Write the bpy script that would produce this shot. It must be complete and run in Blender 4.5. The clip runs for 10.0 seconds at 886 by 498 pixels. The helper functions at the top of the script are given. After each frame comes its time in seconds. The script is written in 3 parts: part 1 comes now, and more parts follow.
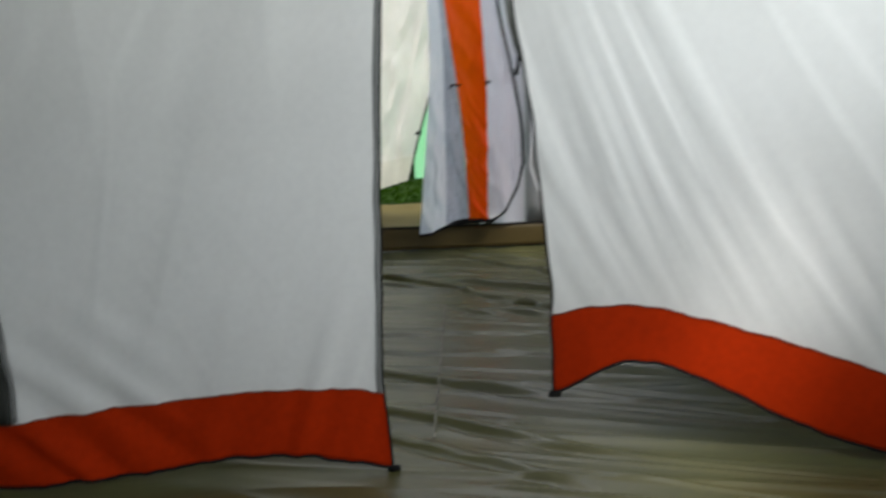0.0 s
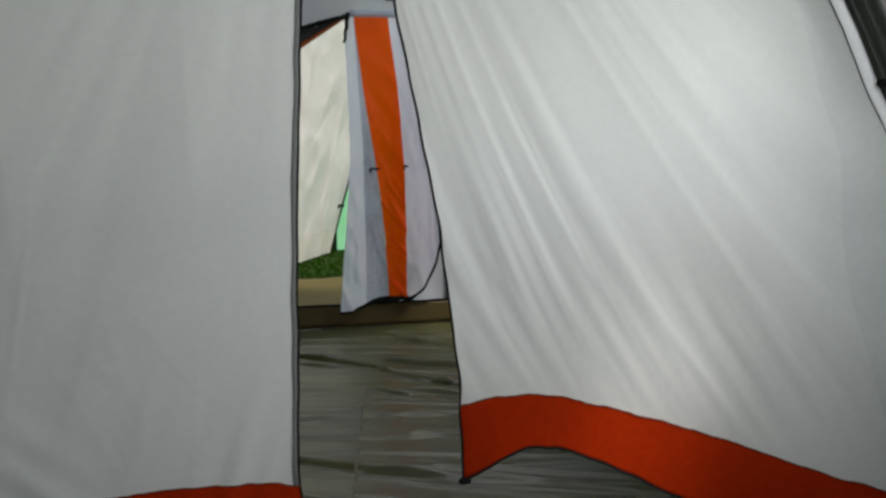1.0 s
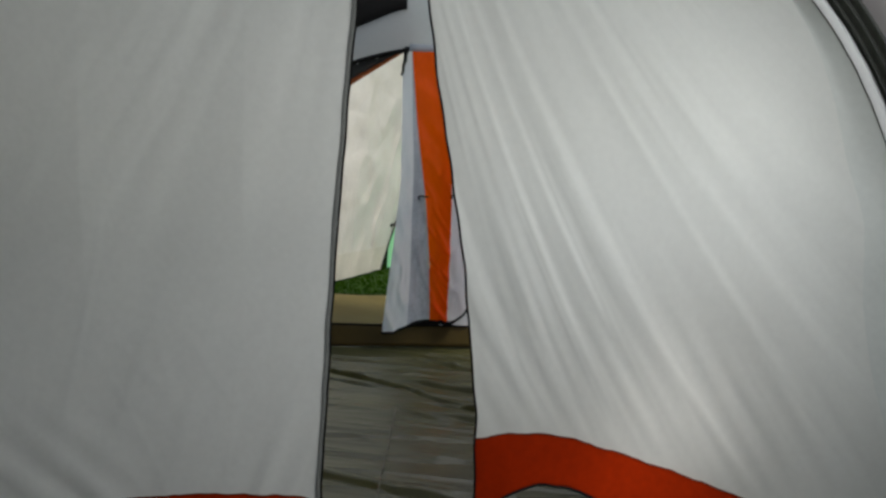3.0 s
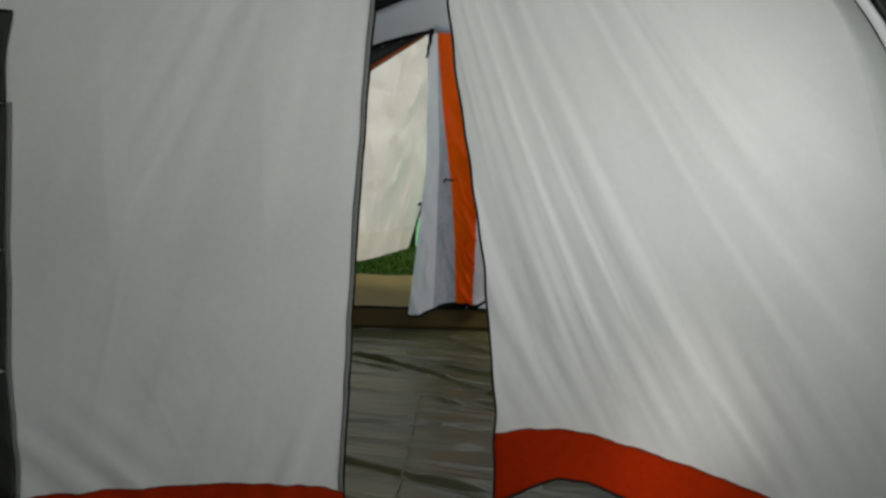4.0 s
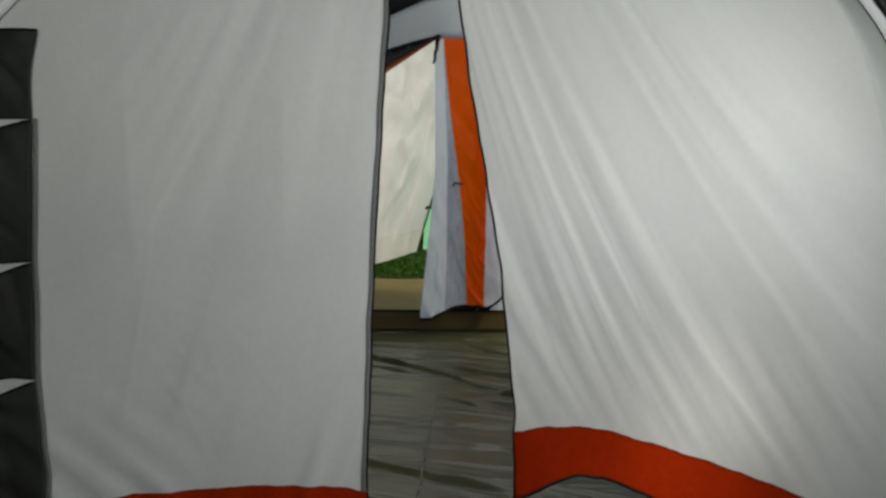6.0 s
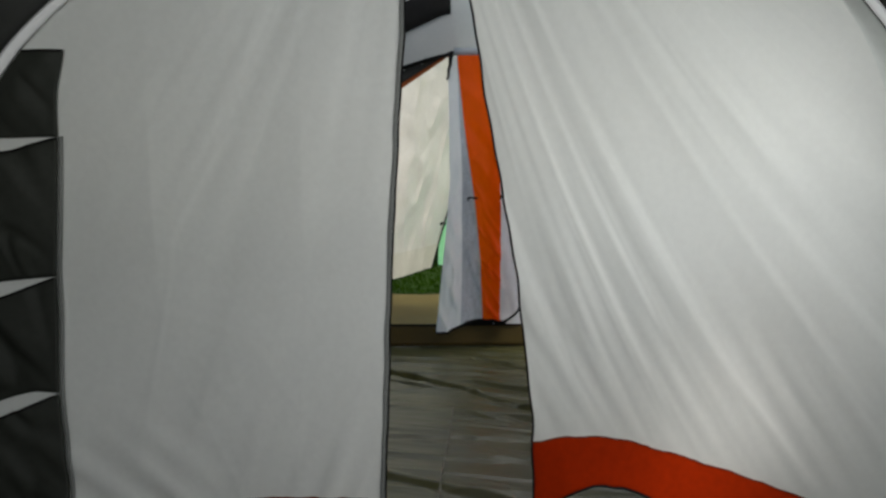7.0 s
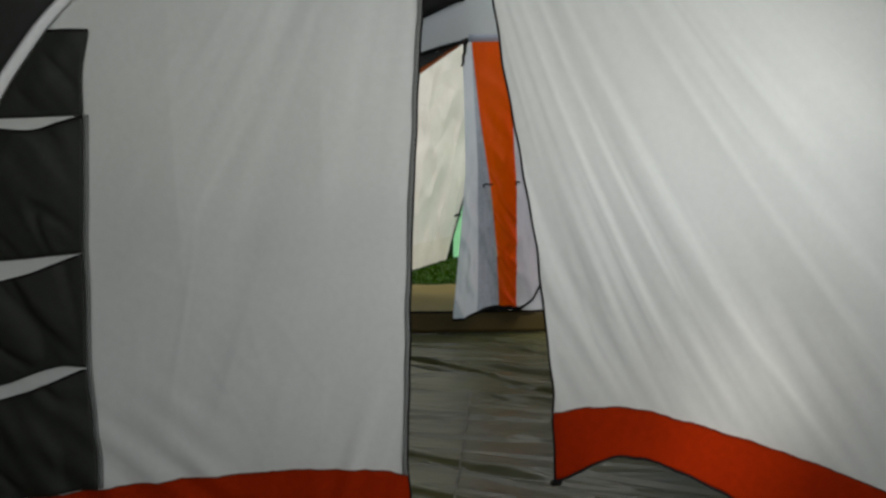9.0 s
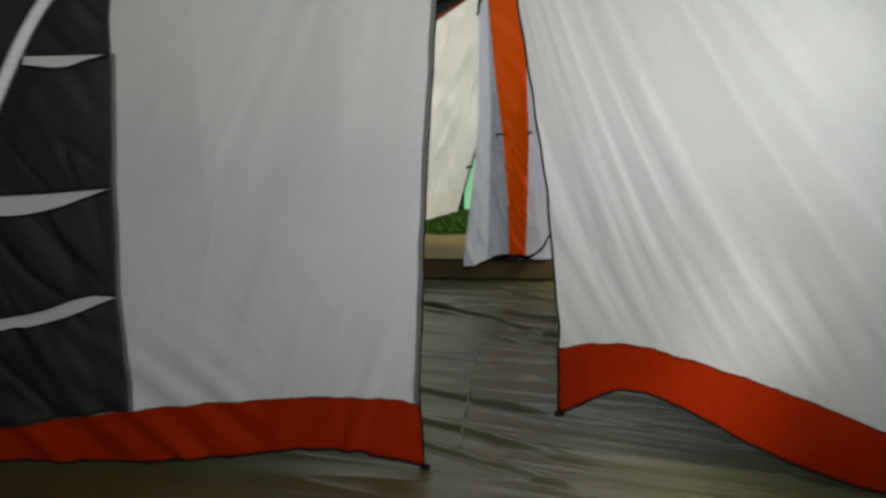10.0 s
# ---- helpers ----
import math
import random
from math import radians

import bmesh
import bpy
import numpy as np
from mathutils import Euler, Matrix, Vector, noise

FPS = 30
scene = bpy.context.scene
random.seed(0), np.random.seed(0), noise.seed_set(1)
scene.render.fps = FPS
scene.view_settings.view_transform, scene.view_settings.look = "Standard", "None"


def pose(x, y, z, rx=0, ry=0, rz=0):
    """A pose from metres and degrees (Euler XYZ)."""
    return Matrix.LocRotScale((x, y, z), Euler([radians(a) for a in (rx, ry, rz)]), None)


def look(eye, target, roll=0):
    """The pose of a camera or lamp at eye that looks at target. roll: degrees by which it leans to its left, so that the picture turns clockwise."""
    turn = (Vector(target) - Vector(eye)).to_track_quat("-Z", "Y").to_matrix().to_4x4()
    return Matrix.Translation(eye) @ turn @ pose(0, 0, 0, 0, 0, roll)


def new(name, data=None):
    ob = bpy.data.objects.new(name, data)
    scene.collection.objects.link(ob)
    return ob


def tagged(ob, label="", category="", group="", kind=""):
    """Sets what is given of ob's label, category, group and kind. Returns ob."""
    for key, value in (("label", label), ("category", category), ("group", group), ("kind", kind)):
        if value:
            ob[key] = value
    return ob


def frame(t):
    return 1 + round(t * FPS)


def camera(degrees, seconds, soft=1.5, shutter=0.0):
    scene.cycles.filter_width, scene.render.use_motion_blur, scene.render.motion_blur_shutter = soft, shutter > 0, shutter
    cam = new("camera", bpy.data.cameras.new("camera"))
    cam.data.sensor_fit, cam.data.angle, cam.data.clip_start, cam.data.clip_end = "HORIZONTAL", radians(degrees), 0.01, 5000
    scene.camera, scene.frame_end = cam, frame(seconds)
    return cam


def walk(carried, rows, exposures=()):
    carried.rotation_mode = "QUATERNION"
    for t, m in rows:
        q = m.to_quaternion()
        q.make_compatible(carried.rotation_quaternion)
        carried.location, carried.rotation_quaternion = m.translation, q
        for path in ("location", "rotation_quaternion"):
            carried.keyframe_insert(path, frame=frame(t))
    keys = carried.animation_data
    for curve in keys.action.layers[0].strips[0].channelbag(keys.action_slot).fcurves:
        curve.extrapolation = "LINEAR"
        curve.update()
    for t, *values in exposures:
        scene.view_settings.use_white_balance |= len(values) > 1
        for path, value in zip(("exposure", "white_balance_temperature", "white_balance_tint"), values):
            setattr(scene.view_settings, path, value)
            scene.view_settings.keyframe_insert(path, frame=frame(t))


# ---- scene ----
# camera: hand-held, crouching in the near room, drifting slowly backwards
cam = camera(65.0, 10.0, soft=2.7, shutter=0.5)
PATH = [
    (0, (-0.039, 0.225, 0.867), (0.0705, 2.1631, 0.3853), -1.73),
    (0.5, (-0.020, 0.099, 0.944), (0.2921, 2.0359, 0.5571), -2.76),
    (1, (-0.017, 0.132, 0.970), (0.3132, 2.0794, 0.6571), -0.85),
    (1.5, (-0.056, 0.078, 0.933), (0.3503, 2.0152, 0.6436), -1.76),
    (2, (-0.038, 0.084, 0.861), (0.3879, 2.0269, 0.6550), 0.96),
    (2.5, (-0.028, 0.042, 0.950), (0.2464, 2.0132, 0.7495), 1.85),
    (2.7, (0.013, 0.022, 1.000), (0.2346, 1.9955, 0.7615), 1.79),
    (3.8, (0.059, 0.031, 1.095), (0.1514, 2.0053, 0.7890), 2.74),
    (4, (0.066, 0.032, 1.109), (0.1497, 1.9995, 0.7582), 1.76),
    (4.5, (0.055, 0.062, 1.124), (0.1150, 2.0198, 0.7188), 2.56),
    (5, (0.033, 0.018, 1.138), (0.0375, 1.9803, 0.7496), 2.46),
    (5.2, (0.033, 0.014, 1.135), (0.0694, 1.9799, 0.7708), 1.60),
    (6.5, (0.032, -0.018, 1.110), (0.1006, 1.9533, 0.7821), 0.31),
    (7, (0.026, -0.024, 1.104), (0.0560, 1.9536, 0.8097), -0.27),
    (7.5, (0.021, -0.030, 1.098), (0.0857, 1.9458, 0.7971), 0.07),
    (8, (0.015, -0.034, 1.089), (0.0641, 1.9390, 0.7650), -0.29),
    (8.5, (0.009, -0.038, 1.064), (0.0589, 1.9350, 0.7383), -0.41),
    (9, (0.008, -0.049, 1.039), (0.0003, 1.9287, 0.7429), -0.93),
    (9.5, (0.006, -0.072, 0.995), (0.0604, 1.8830, 0.5770), -0.01),
    (10, (-0.000, -0.129, 1.009), (-0.0370, 1.8262, 0.5890), -0.05),
]
walk(cam, [(t, look(eye, target, roll)) for t, eye, target, roll in PATH],
     exposures=[(0.0, 0.78 + 0.5, 6250, 10), (0.5, 0.78 + 0.25, 6300, 10), (1.0, 0.78 + 0.1, 6350, 10), (2.0, 0.78, 6400, 10),
                (2.5, 0.71, 6420, 10), (4.0, 0.67, 6500, 10), (5.0, 0.78, 6500, 10), (9.0, 0.78, 6500, 10), (10.0, 0.78 + 0.1, 6500, 10)])

# ---- light: overcast sky, low soft sun ----
world = bpy.data.worlds.new("world")
scene.world = world
world.use_nodes = True
wn = world.node_tree.nodes
sky = wn.new("ShaderNodeTexSky")
sky.sky_type, sky.sun_disc = "NISHITA", False
sky.sun_elevation, sky.sun_rotation = radians(52), radians(140)
sky.dust_density, sky.air_density = 4.0, 1.2
wn["Background"].inputs["Strength"].default_value = 0.10
world.node_tree.links.new(sky.outputs[0], wn["Background"].inputs["Color"])
sun = new("sun", bpy.data.lights.new("sun", "SUN"))
sun.data.energy, sun.data.angle, sun.data.color = 0.9, radians(12), (1.0, 0.98, 0.95)
sun.matrix_world = look((0, 0, 0), (-0.40, 0.47, -0.79))
# area lamp for sky light through an assumed, unseen window behind the camera
wlight = new("unseen_window_light", bpy.data.lights.new("unseen_window_light", "AREA"))
wlight.data.shape, wlight.data.size, wlight.data.size_y = "RECTANGLE", 1.25, 0.5
wlight.data.energy, wlight.data.color = 5.2, (0.965, 1.0, 0.97)
wlight.data.spread = radians(100)
wlight.matrix_world = look((-0.08, -1.33, 1.40), (-0.40, 0.0, 1.70))

# area lamp in an added, unseen east-wall window, brightens the curtain beside it
elight = new("unseen_window_light", bpy.data.lights.new("unseen_window_light", "AREA"))
elight.data.shape, elight.data.size, elight.data.size_y = "RECTANGLE", 0.92, 0.32
elight.data.energy, elight.data.color = 3.7, (0.97, 1.0, 0.98)
elight.data.spread = radians(135)
elight.matrix_world = look((1.18, 0.66, 1.25), (0.82, 1.62, 0.98))

# the same kind of window beside the far room
flight = new("unseen_window_light", bpy.data.lights.new("unseen_window_light", "AREA"))
flight.data.shape, flight.data.size, flight.data.size_y = "RECTANGLE", 0.86, 0.26
flight.data.energy, flight.data.color = 0.75, (0.97, 0.98, 1.0)
flight.data.spread = radians(115)
flight.matrix_world = look((1.19, 3.02, 1.25), (0.42, 3.56, 0.30))


# ---- materials ----
def mat(name):
    m = bpy.data.materials.new(name)
    m.use_nodes = True
    nt = m.node_tree
    return m, nt, nt.nodes["Principled BSDF"], nt.nodes["Material Output"]


def link(nt, a, b):
    nt.links.new(a, b)


def tex_noise(nt, co, scale, detail=3.0, stretch=(1, 1, 1), turn=(0, 0, 0)):
    mp = nt.nodes.new("ShaderNodeMapping")
    mp.inputs["Scale"].default_value = stretch
    mp.inputs["Rotation"].default_value = turn
    link(nt, co, mp.inputs["Vector"])
    n = nt.nodes.new("ShaderNodeTexNoise")
    n.inputs["Scale"].default_value, n.inputs["Detail"].default_value = scale, detail
    link(nt, mp.outputs[0], n.inputs["Vector"])
    return n.outputs["Fac"]


def fabric(name, colour, rough=0.6, through_light=0.0, through_colour=None, vary=0.06, stain=None, crinkle=0.25,
           crinkle_scale=14.0, weave=0.12, stretch=(1, 1, 1), turn=(0, 0, 0), gloss=0.3, sheen=0.0):
    """Woven coated cloth: cloudy tint at a large and a small scale, crinkles and a fine weave as relief, light through the cloth."""
    m, nt, bsdf, out = mat(name)
    co = nt.nodes.new("ShaderNodeTexCoord").outputs["Object"]
    big = tex_noise(nt, co, 2.2, 4.0)
    fine = tex_noise(nt, co, 55.0, 2.0)
    ramp = nt.nodes.new("ShaderNodeMapRange")
    ramp.inputs["From Min"].default_value, ramp.inputs["From Max"].default_value = 0.3, 0.7
    ramp.inputs["To Min"].default_value, ramp.inputs["To Max"].default_value = 1 - vary, 1 + vary
    link(nt, big, ramp.inputs["Value"])
    ramp2 = nt.nodes.new("ShaderNodeMapRange")
    ramp2.inputs["From Min"].default_value, ramp2.inputs["From Max"].default_value = 0.3, 0.7
    ramp2.inputs["To Min"].default_value, ramp2.inputs["To Max"].default_value = 1 - vary * 0.5, 1 + vary * 0.5
    link(nt, fine, ramp2.inputs["Value"])
    mul = nt.nodes.new("ShaderNodeMath")
    mul.operation = "MULTIPLY"
    link(nt, ramp.outputs[0], mul.inputs[0])
    link(nt, ramp2.outputs[0], mul.inputs[1])
    tint = nt.nodes.new("ShaderNodeVectorMath")
    tint.operation = "SCALE"
    tint.inputs[0].default_value = colour
    link(nt, mul.outputs[0], tint.inputs["Scale"])
    colour_out = tint.outputs[0]
    if stain:
        blot = nt.nodes.new("ShaderNodeMapRange")
        blot.inputs["From Min"].default_value, blot.inputs["From Max"].default_value = 0.52, 0.72
        link(nt, tex_noise(nt, co, 3.7, 6.0, turn=(0.4, 0.2, 0.9)), blot.inputs["Value"])
        mx = nt.nodes.new("ShaderNodeMix")
        mx.data_type = "RGBA"
        mx.inputs["B"].default_value = (*stain, 1)
        for socket in mx.inputs:
            if socket.identifier == "A_Color":
                link(nt, colour_out, socket)
            if socket.identifier == "B_Color":
                socket.default_value = (*stain, 1)
        fac = nt.nodes.new("ShaderNodeMath")
        fac.operation = "MULTIPLY"
        fac.inputs[1].default_value = 0.45
        link(nt, blot.outputs[0], fac.inputs[0])
        link(nt, fac.outputs[0], mx.inputs["Factor"])
        colour_out = [s for s in mx.outputs if s.identifier == "Result_Color"][0]
    link(nt, colour_out, bsdf.inputs["Base Color"])
    bsdf.inputs["Roughness"].default_value = rough
    bsdf.inputs["Specular IOR Level"].default_value = gloss
    bsdf.inputs["Sheen Weight"].default_value = sheen
    bump1 = nt.nodes.new("ShaderNodeBump")
    bump1.inputs["Strength"].default_value, bump1.inputs["Distance"].default_value = crinkle, 0.01
    link(nt, tex_noise(nt, co, crinkle_scale, 5.0, stretch, turn), bump1.inputs["Height"])
    bump2 = nt.nodes.new("ShaderNodeBump")
    bump2.inputs["Strength"].default_value, bump2.inputs["Distance"].default_value = weave, 0.0012
    link(nt, tex_noise(nt, co, 420.0, 1.0), bump2.inputs["Height"])
    link(nt, bump1.outputs[0], bump2.inputs["Normal"])
    link(nt, bump2.outputs[0], bsdf.inputs["Normal"])
    if through_light > 0:
        tl = nt.nodes.new("ShaderNodeBsdfTranslucent")
        if through_colour:
            tl.inputs["Color"].default_value = (*through_colour, 1)
        else:
            link(nt, colour_out, tl.inputs["Color"])
        link(nt, bump2.outputs[0], tl.inputs["Normal"])
        mix = nt.nodes.new("ShaderNodeMixShader")
        mix.inputs[0].default_value = through_light
        link(nt, bsdf.outputs[0], mix.inputs[1])
        link(nt, tl.outputs[0], mix.inputs[2])
        link(nt, mix.outputs[0], out.inputs["Surface"])
    return m


WHITE = fabric("white_curtain_cloth", (0.715, 0.72, 0.70), 0.62, 0.22, vary=0.03, crinkle=0.30, crinkle_scale=7.0,
               stretch=(1.0, 1.0, 0.22), turn=(0, 0.45, 0), gloss=0.18)
WHITE_L = fabric("white_curtain_cloth_slack", (0.71, 0.715, 0.70), 0.55, 0.15, vary=0.04, crinkle=0.18, crinkle_scale=5.0,
                 stretch=(1.0, 1.0, 0.35), turn=(0, -0.35, 0), gloss=0.2)
ORANGE = fabric("orange_hem_cloth", (0.375, 0.0225, 0.0006), 0.8, 0.12, vary=0.16, gloss=0.06, crinkle=0.5, crinkle_scale=9.0, stretch=(1, 1, 0.4))
BLACK = fabric("black_binding_tape", (0.009, 0.009, 0.009), 0.8, vary=0.15, crinkle=0.1, gloss=0.1)
TAPE = fabric("grey_zip_tape", (0.17, 0.175, 0.17), 0.7, vary=0.08, crinkle=0.1)
STITCH = fabric("dark_rust_stitching", (0.16, 0.035, 0.012), 0.8, vary=0.2, crinkle=0.1)
WEB = fabric("pale_webbing", (0.86, 0.86, 0.88), 0.6, vary=0.05, crinkle=0.1)
GUSSET = fabric("grey_gusset_cloth", (0.65, 0.67, 0.655), 0.6, 0.15, vary=0.05, crinkle=0.2, crinkle_scale=6.0)
POCKET = fabric("charcoal_pocket_cloth", (0.023, 0.025, 0.021), 0.62, vary=0.14, crinkle=0.4, crinkle_scale=9.0, gloss=0.2)
WALL = fabric("dark_green_grey_tent_cloth", (0.14, 0.185, 0.14), 0.6, 0.12, (0.06, 0.08, 0.06), vary=0.08, crinkle=0.3, crinkle_scale=6.0)
# unseen roof cloth, greyed and nearly opaque to hold daylight off the floor
ROOF_NEAR = fabric("light_blocking_roof_cloth", (0.45, 0.45, 0.44), 0.6, 0.2, vary=0.05, crinkle=0.3, crinkle_scale=5.0)
PANEL = fabric("pale_grey_side_cloth", (0.40, 0.385, 0.38), 0.6, 0.15, (0.45, 0.43, 0.42), vary=0.06, crinkle=0.3, crinkle_scale=5.0)
SLEEVE = fabric("green_grey_sleeve_cloth", (0.155, 0.165, 0.14), 0.7, vary=0.1, crinkle=0.3, crinkle_scale=10.0)
TRIM = fabric("rust_awning_trim_cloth", (0.40, 0.10, 0.025), 0.7, 0.2, vary=0.15, crinkle=0.3)
SHADE = fabric("light_grey_lower_wall_cloth", (0.50, 0.51, 0.51), 0.6, 0.4, vary=0.08, crinkle=0.3, crinkle_scale=6.0)
DARK = fabric("dark_roof_cloth", (0.035, 0.036, 0.034), 0.6, vary=0.1, crinkle=0.3, crinkle_scale=6.0)
# unseen roof cloth, made translucent to brighten the far room
ROOF = fabric("light_passing_roof_cloth", (0.72, 0.71, 0.70), 0.6, 0.88, (0.94, 0.95, 0.92), vary=0.05, crinkle=0.3, crinkle_scale=5.0)
FARWALL = fabric("light_grey_end_wall_cloth", (0.46, 0.485, 0.48), 0.6, 0.3, vary=0.04, crinkle=0.2, crinkle_scale=6.0)
FLOOR = fabric("taupe_coated_groundsheet", (0.076, 0.074, 0.024), 0.36, vary=0.12, stain=(0.050, 0.049, 0.017), crinkle=0.22,
               crinkle_scale=5.0, stretch=(0.4, 2.6, 1), turn=(0, 0, 0.2), gloss=0.85)
SEAM = fabric("pale_floor_seam", (0.20, 0.19, 0.15), 0.5, vary=0.15, crinkle=0.4, crinkle_scale=30)
TUB = fabric("brown_tub_wall_cloth", (0.080, 0.056, 0.015), 0.55, vary=0.1, crinkle=0.3, crinkle_scale=9.0, stretch=(1, 1, 0.4))
FLAP = fabric("white_door_cloth", (0.89, 0.875, 0.925), 0.36, 0.55, vary=0.03, crinkle=0.9, crinkle_scale=8.0, stretch=(1, 1, 0.4))
# blue-grey covers the mesh and also the shade in the white cloth's fold
MESH_SHADE = fabric("mesh_and_fold_shade_cloth", (0.45, 0.48, 0.55), 0.6, 0.3, vary=0.22, crinkle=0.9, crinkle_scale=12.0, stretch=(1, 1, 0.3))
BAND = fabric("bright_orange_door_cloth", (0.92, 0.074, 0.0005), 0.42, 0.62, (1.0, 0.130, 0.0), vary=0.12, crinkle=0.9, crinkle_scale=9.0, stretch=(1, 1, 0.5), turn=(0, 0.5, 0))
CREAM = fabric("cream_canvas", (0.63, 0.62, 0.545), 0.40, 0.2, vary=0.06, stain=(0.57, 0.55, 0.45), crinkle=0.9, crinkle_scale=6.0)
HEAD = fabric("slate_blue_tape", (0.27, 0.31, 0.35), 0.6, 0.1, vary=0.06, crinkle=0.2)
SKIRT = fabric("beige_skirt_canvas", (0.59, 0.575, 0.485), 0.6, 0.18, vary=0.08, stain=(0.53, 0.51, 0.40), crinkle=0.6, crinkle_scale=6.0)
LIME = fabric("light_green_canvas", (0.26, 0.66, 0.34), 0.6, 0.3, vary=0.05, crinkle=0.2)
TAN = fabric("tan_ground_tarp", (0.140, 0.106, 0.029), 0.8, vary=0.12, stain=(0.105, 0.080, 0.020), crinkle=0.5, crinkle_scale=8.0)
SOIL = fabric("dark_turf_soil", (0.016, 0.046, 0.001), 0.9, vary=0.25, crinkle=0.8, crinkle_scale=10.0)
STEEL = fabric("dark_painted_pole", (0.045, 0.05, 0.045), 0.4, vary=0.05, crinkle=0.02, gloss=0.5)


def grass_material():
    m, nt, bsdf, out = mat("grass_blades")
    rnd = nt.nodes.new("ShaderNodeNewGeometry").outputs["Random Per Island"]
    ramp = nt.nodes.new("ShaderNodeValToRGB")
    ramp.color_ramp.elements[0].color = (0.012, 0.036, 0.0, 1)
    ramp.color_ramp.elements[1].color = (0.020, 0.050, 0.0, 1)
    link(nt, rnd, ramp.inputs[0])
    link(nt, ramp.outputs[0], bsdf.inputs["Base Color"])
    bsdf.inputs["Roughness"].default_value = 0.95
    bsdf.inputs["Specular IOR Level"].default_value = 0.03
    return m


GRASS = grass_material()


# ---- geometry helpers ----
def sm(x, xs, ys, d=0.03):
    """Rounded broken line through the points."""
    return sum(float(np.interp(x + k * d, xs, ys)) for k in (-1, -0.5, 0, 0.5, 1)) / 5


def grid(f, nu, nv):
    """One cloth sheet from f(u, v)."""
    verts = [f(i / nu, j / nv) for j in range(nv + 1) for i in range(nu + 1)]
    w = nu + 1
    faces = [(j * w + i, j * w + i + 1, (j + 1) * w + i + 1, (j + 1) * w + i) for j in range(nv) for i in range(nu)]
    return verts, faces


def slab(f, nu, nv, thick=0.003):
    """A closed cloth layer: front from f, back moved along +y."""
    v, fc = grid(f, nu, nv)
    n, w = len(v), nu + 1
    v2 = v + [(x, y + thick, z) for x, y, z in v]
    f2 = fc + [tuple(n + k for k in reversed(q)) for q in fc]
    ring = [i for i in range(w)] + [j * w + nu for j in range(1, nv + 1)] + [nv * w + i for i in range(nu - 1, -1, -1)] + [j * w for j in range(nv - 1, 0, -1)]
    for a, b in zip(ring, ring[1:] + ring[:1]):
        f2.append((b, a, a + n, b + n))
    return v2, f2


def tube(points, r, sides=8):
    """A round cord or pole along the points."""
    verts, faces = [], []
    pts = [Vector(p) for p in points]
    for i, p in enumerate(pts):
        d = (pts[min(i + 1, len(pts) - 1)] - pts[max(i - 1, 0)]).normalized()
        a = d.cross(Vector((0.31, 0.9, 0.2))).normalized()
        b = d.cross(a)
        rr = r(i / (len(pts) - 1)) if callable(r) else r
        verts += [tuple(p + rr * (math.cos(k * math.tau / sides) * a + math.sin(k * math.tau / sides) * b)) for k in range(sides)]
    for i in range(len(pts) - 1):
        for k in range(sides):
            k2 = (k + 1) % sides
            faces.append((i * sides + k, i * sides + k2, (i + 1) * sides + k2, (i + 1) * sides + k))
    faces.append(tuple(range(sides - 1, -1, -1)))
    faces.append(tuple((len(pts) - 1) * sides + k for k in range(sides)))
    return verts, faces


def joined(*pieces):
    verts, faces = [], []
    for v, f in pieces:
        n = len(verts)
        verts += v
        faces += [tuple(n + k for k in q) for q in f]
    return verts, faces


def box(x0, y0, z0, x1, y1, z1, bev=0.004):
    bm = bmesh.new()
    bmesh.ops.create_cube(bm, size=1.0)
    bmesh.ops.scale(bm, vec=(x1 - x0, y1 - y0, z1 - z0), verts=bm.verts)
    bmesh.ops.translate(bm, vec=((x0 + x1) / 2, (y0 + y1) / 2, (z0 + z1) / 2), verts=bm.verts)
    bmesh.ops.bevel(bm, geom=bm.edges[:], offset=bev, segments=2, affect="EDGES")
    bm.verts.index_update()
    out = [tuple(v.co) for v in bm.verts], [tuple(v.index for v in f.verts) for f in bm.faces]
    bm.free()
    return out


def mesh_of(name, data, material, smooth=True):
    me = bpy.data.meshes.new(name)
    me.from_pydata([tuple(v) for v in data[0]], [], data[1])
    me.materials.append(material)
    if smooth:
        me.polygons.foreach_set("use_smooth", [True] * len(me.polygons))
    me.update()
    return me


def thing(name, base, label, category, group="", kind=""):
    ob = new(name)
    ob.location = base
    ob.empty_display_size = 0.1
    return tagged(ob, label, category, group, kind)


def part(name, data, material, parent, label="", smooth=True):
    ob = new(name, mesh_of(name, data, material, smooth))
    ob.parent = parent
    if not parent.parent:
        ob.matrix_parent_inverse = Matrix.Translation(-Vector(parent.location))
    return tagged(ob, label)


def solid(name, data, material, label, category, kind="structure", smooth=True):
    return tagged(new(name, mesh_of(name, data, material, smooth)), label, category, "", kind)


# ---- the tent's cross-section ----
PZ = [0.0, 0.2, 0.6, 0.94, 1.19, 1.29, 1.39, 1.6, 1.8, 1.95, 2.02]
PR = [1.57, 1.55, 1.455, 1.385, 1.25, 1.185, 1.11, 0.90, 0.58, 0.20, 0.0]
PL = [1.52, 1.50, 1.42, 1.31, 1.165, 1.085, 1.00, 0.74, 0.45, 0.15, 0.0]


def right_wall(z):
    return sm(z, PZ, PR, 0.05)


def left_wall(z):
    return -sm(z, PZ, PL, 0.05)


NEAR_Y, SPLIT_Y, END_Y = -1.4, 1.76, 3.8
EAST_Z, WEST_Z, ROOF_Z = 1.09, 1.72, 1.46


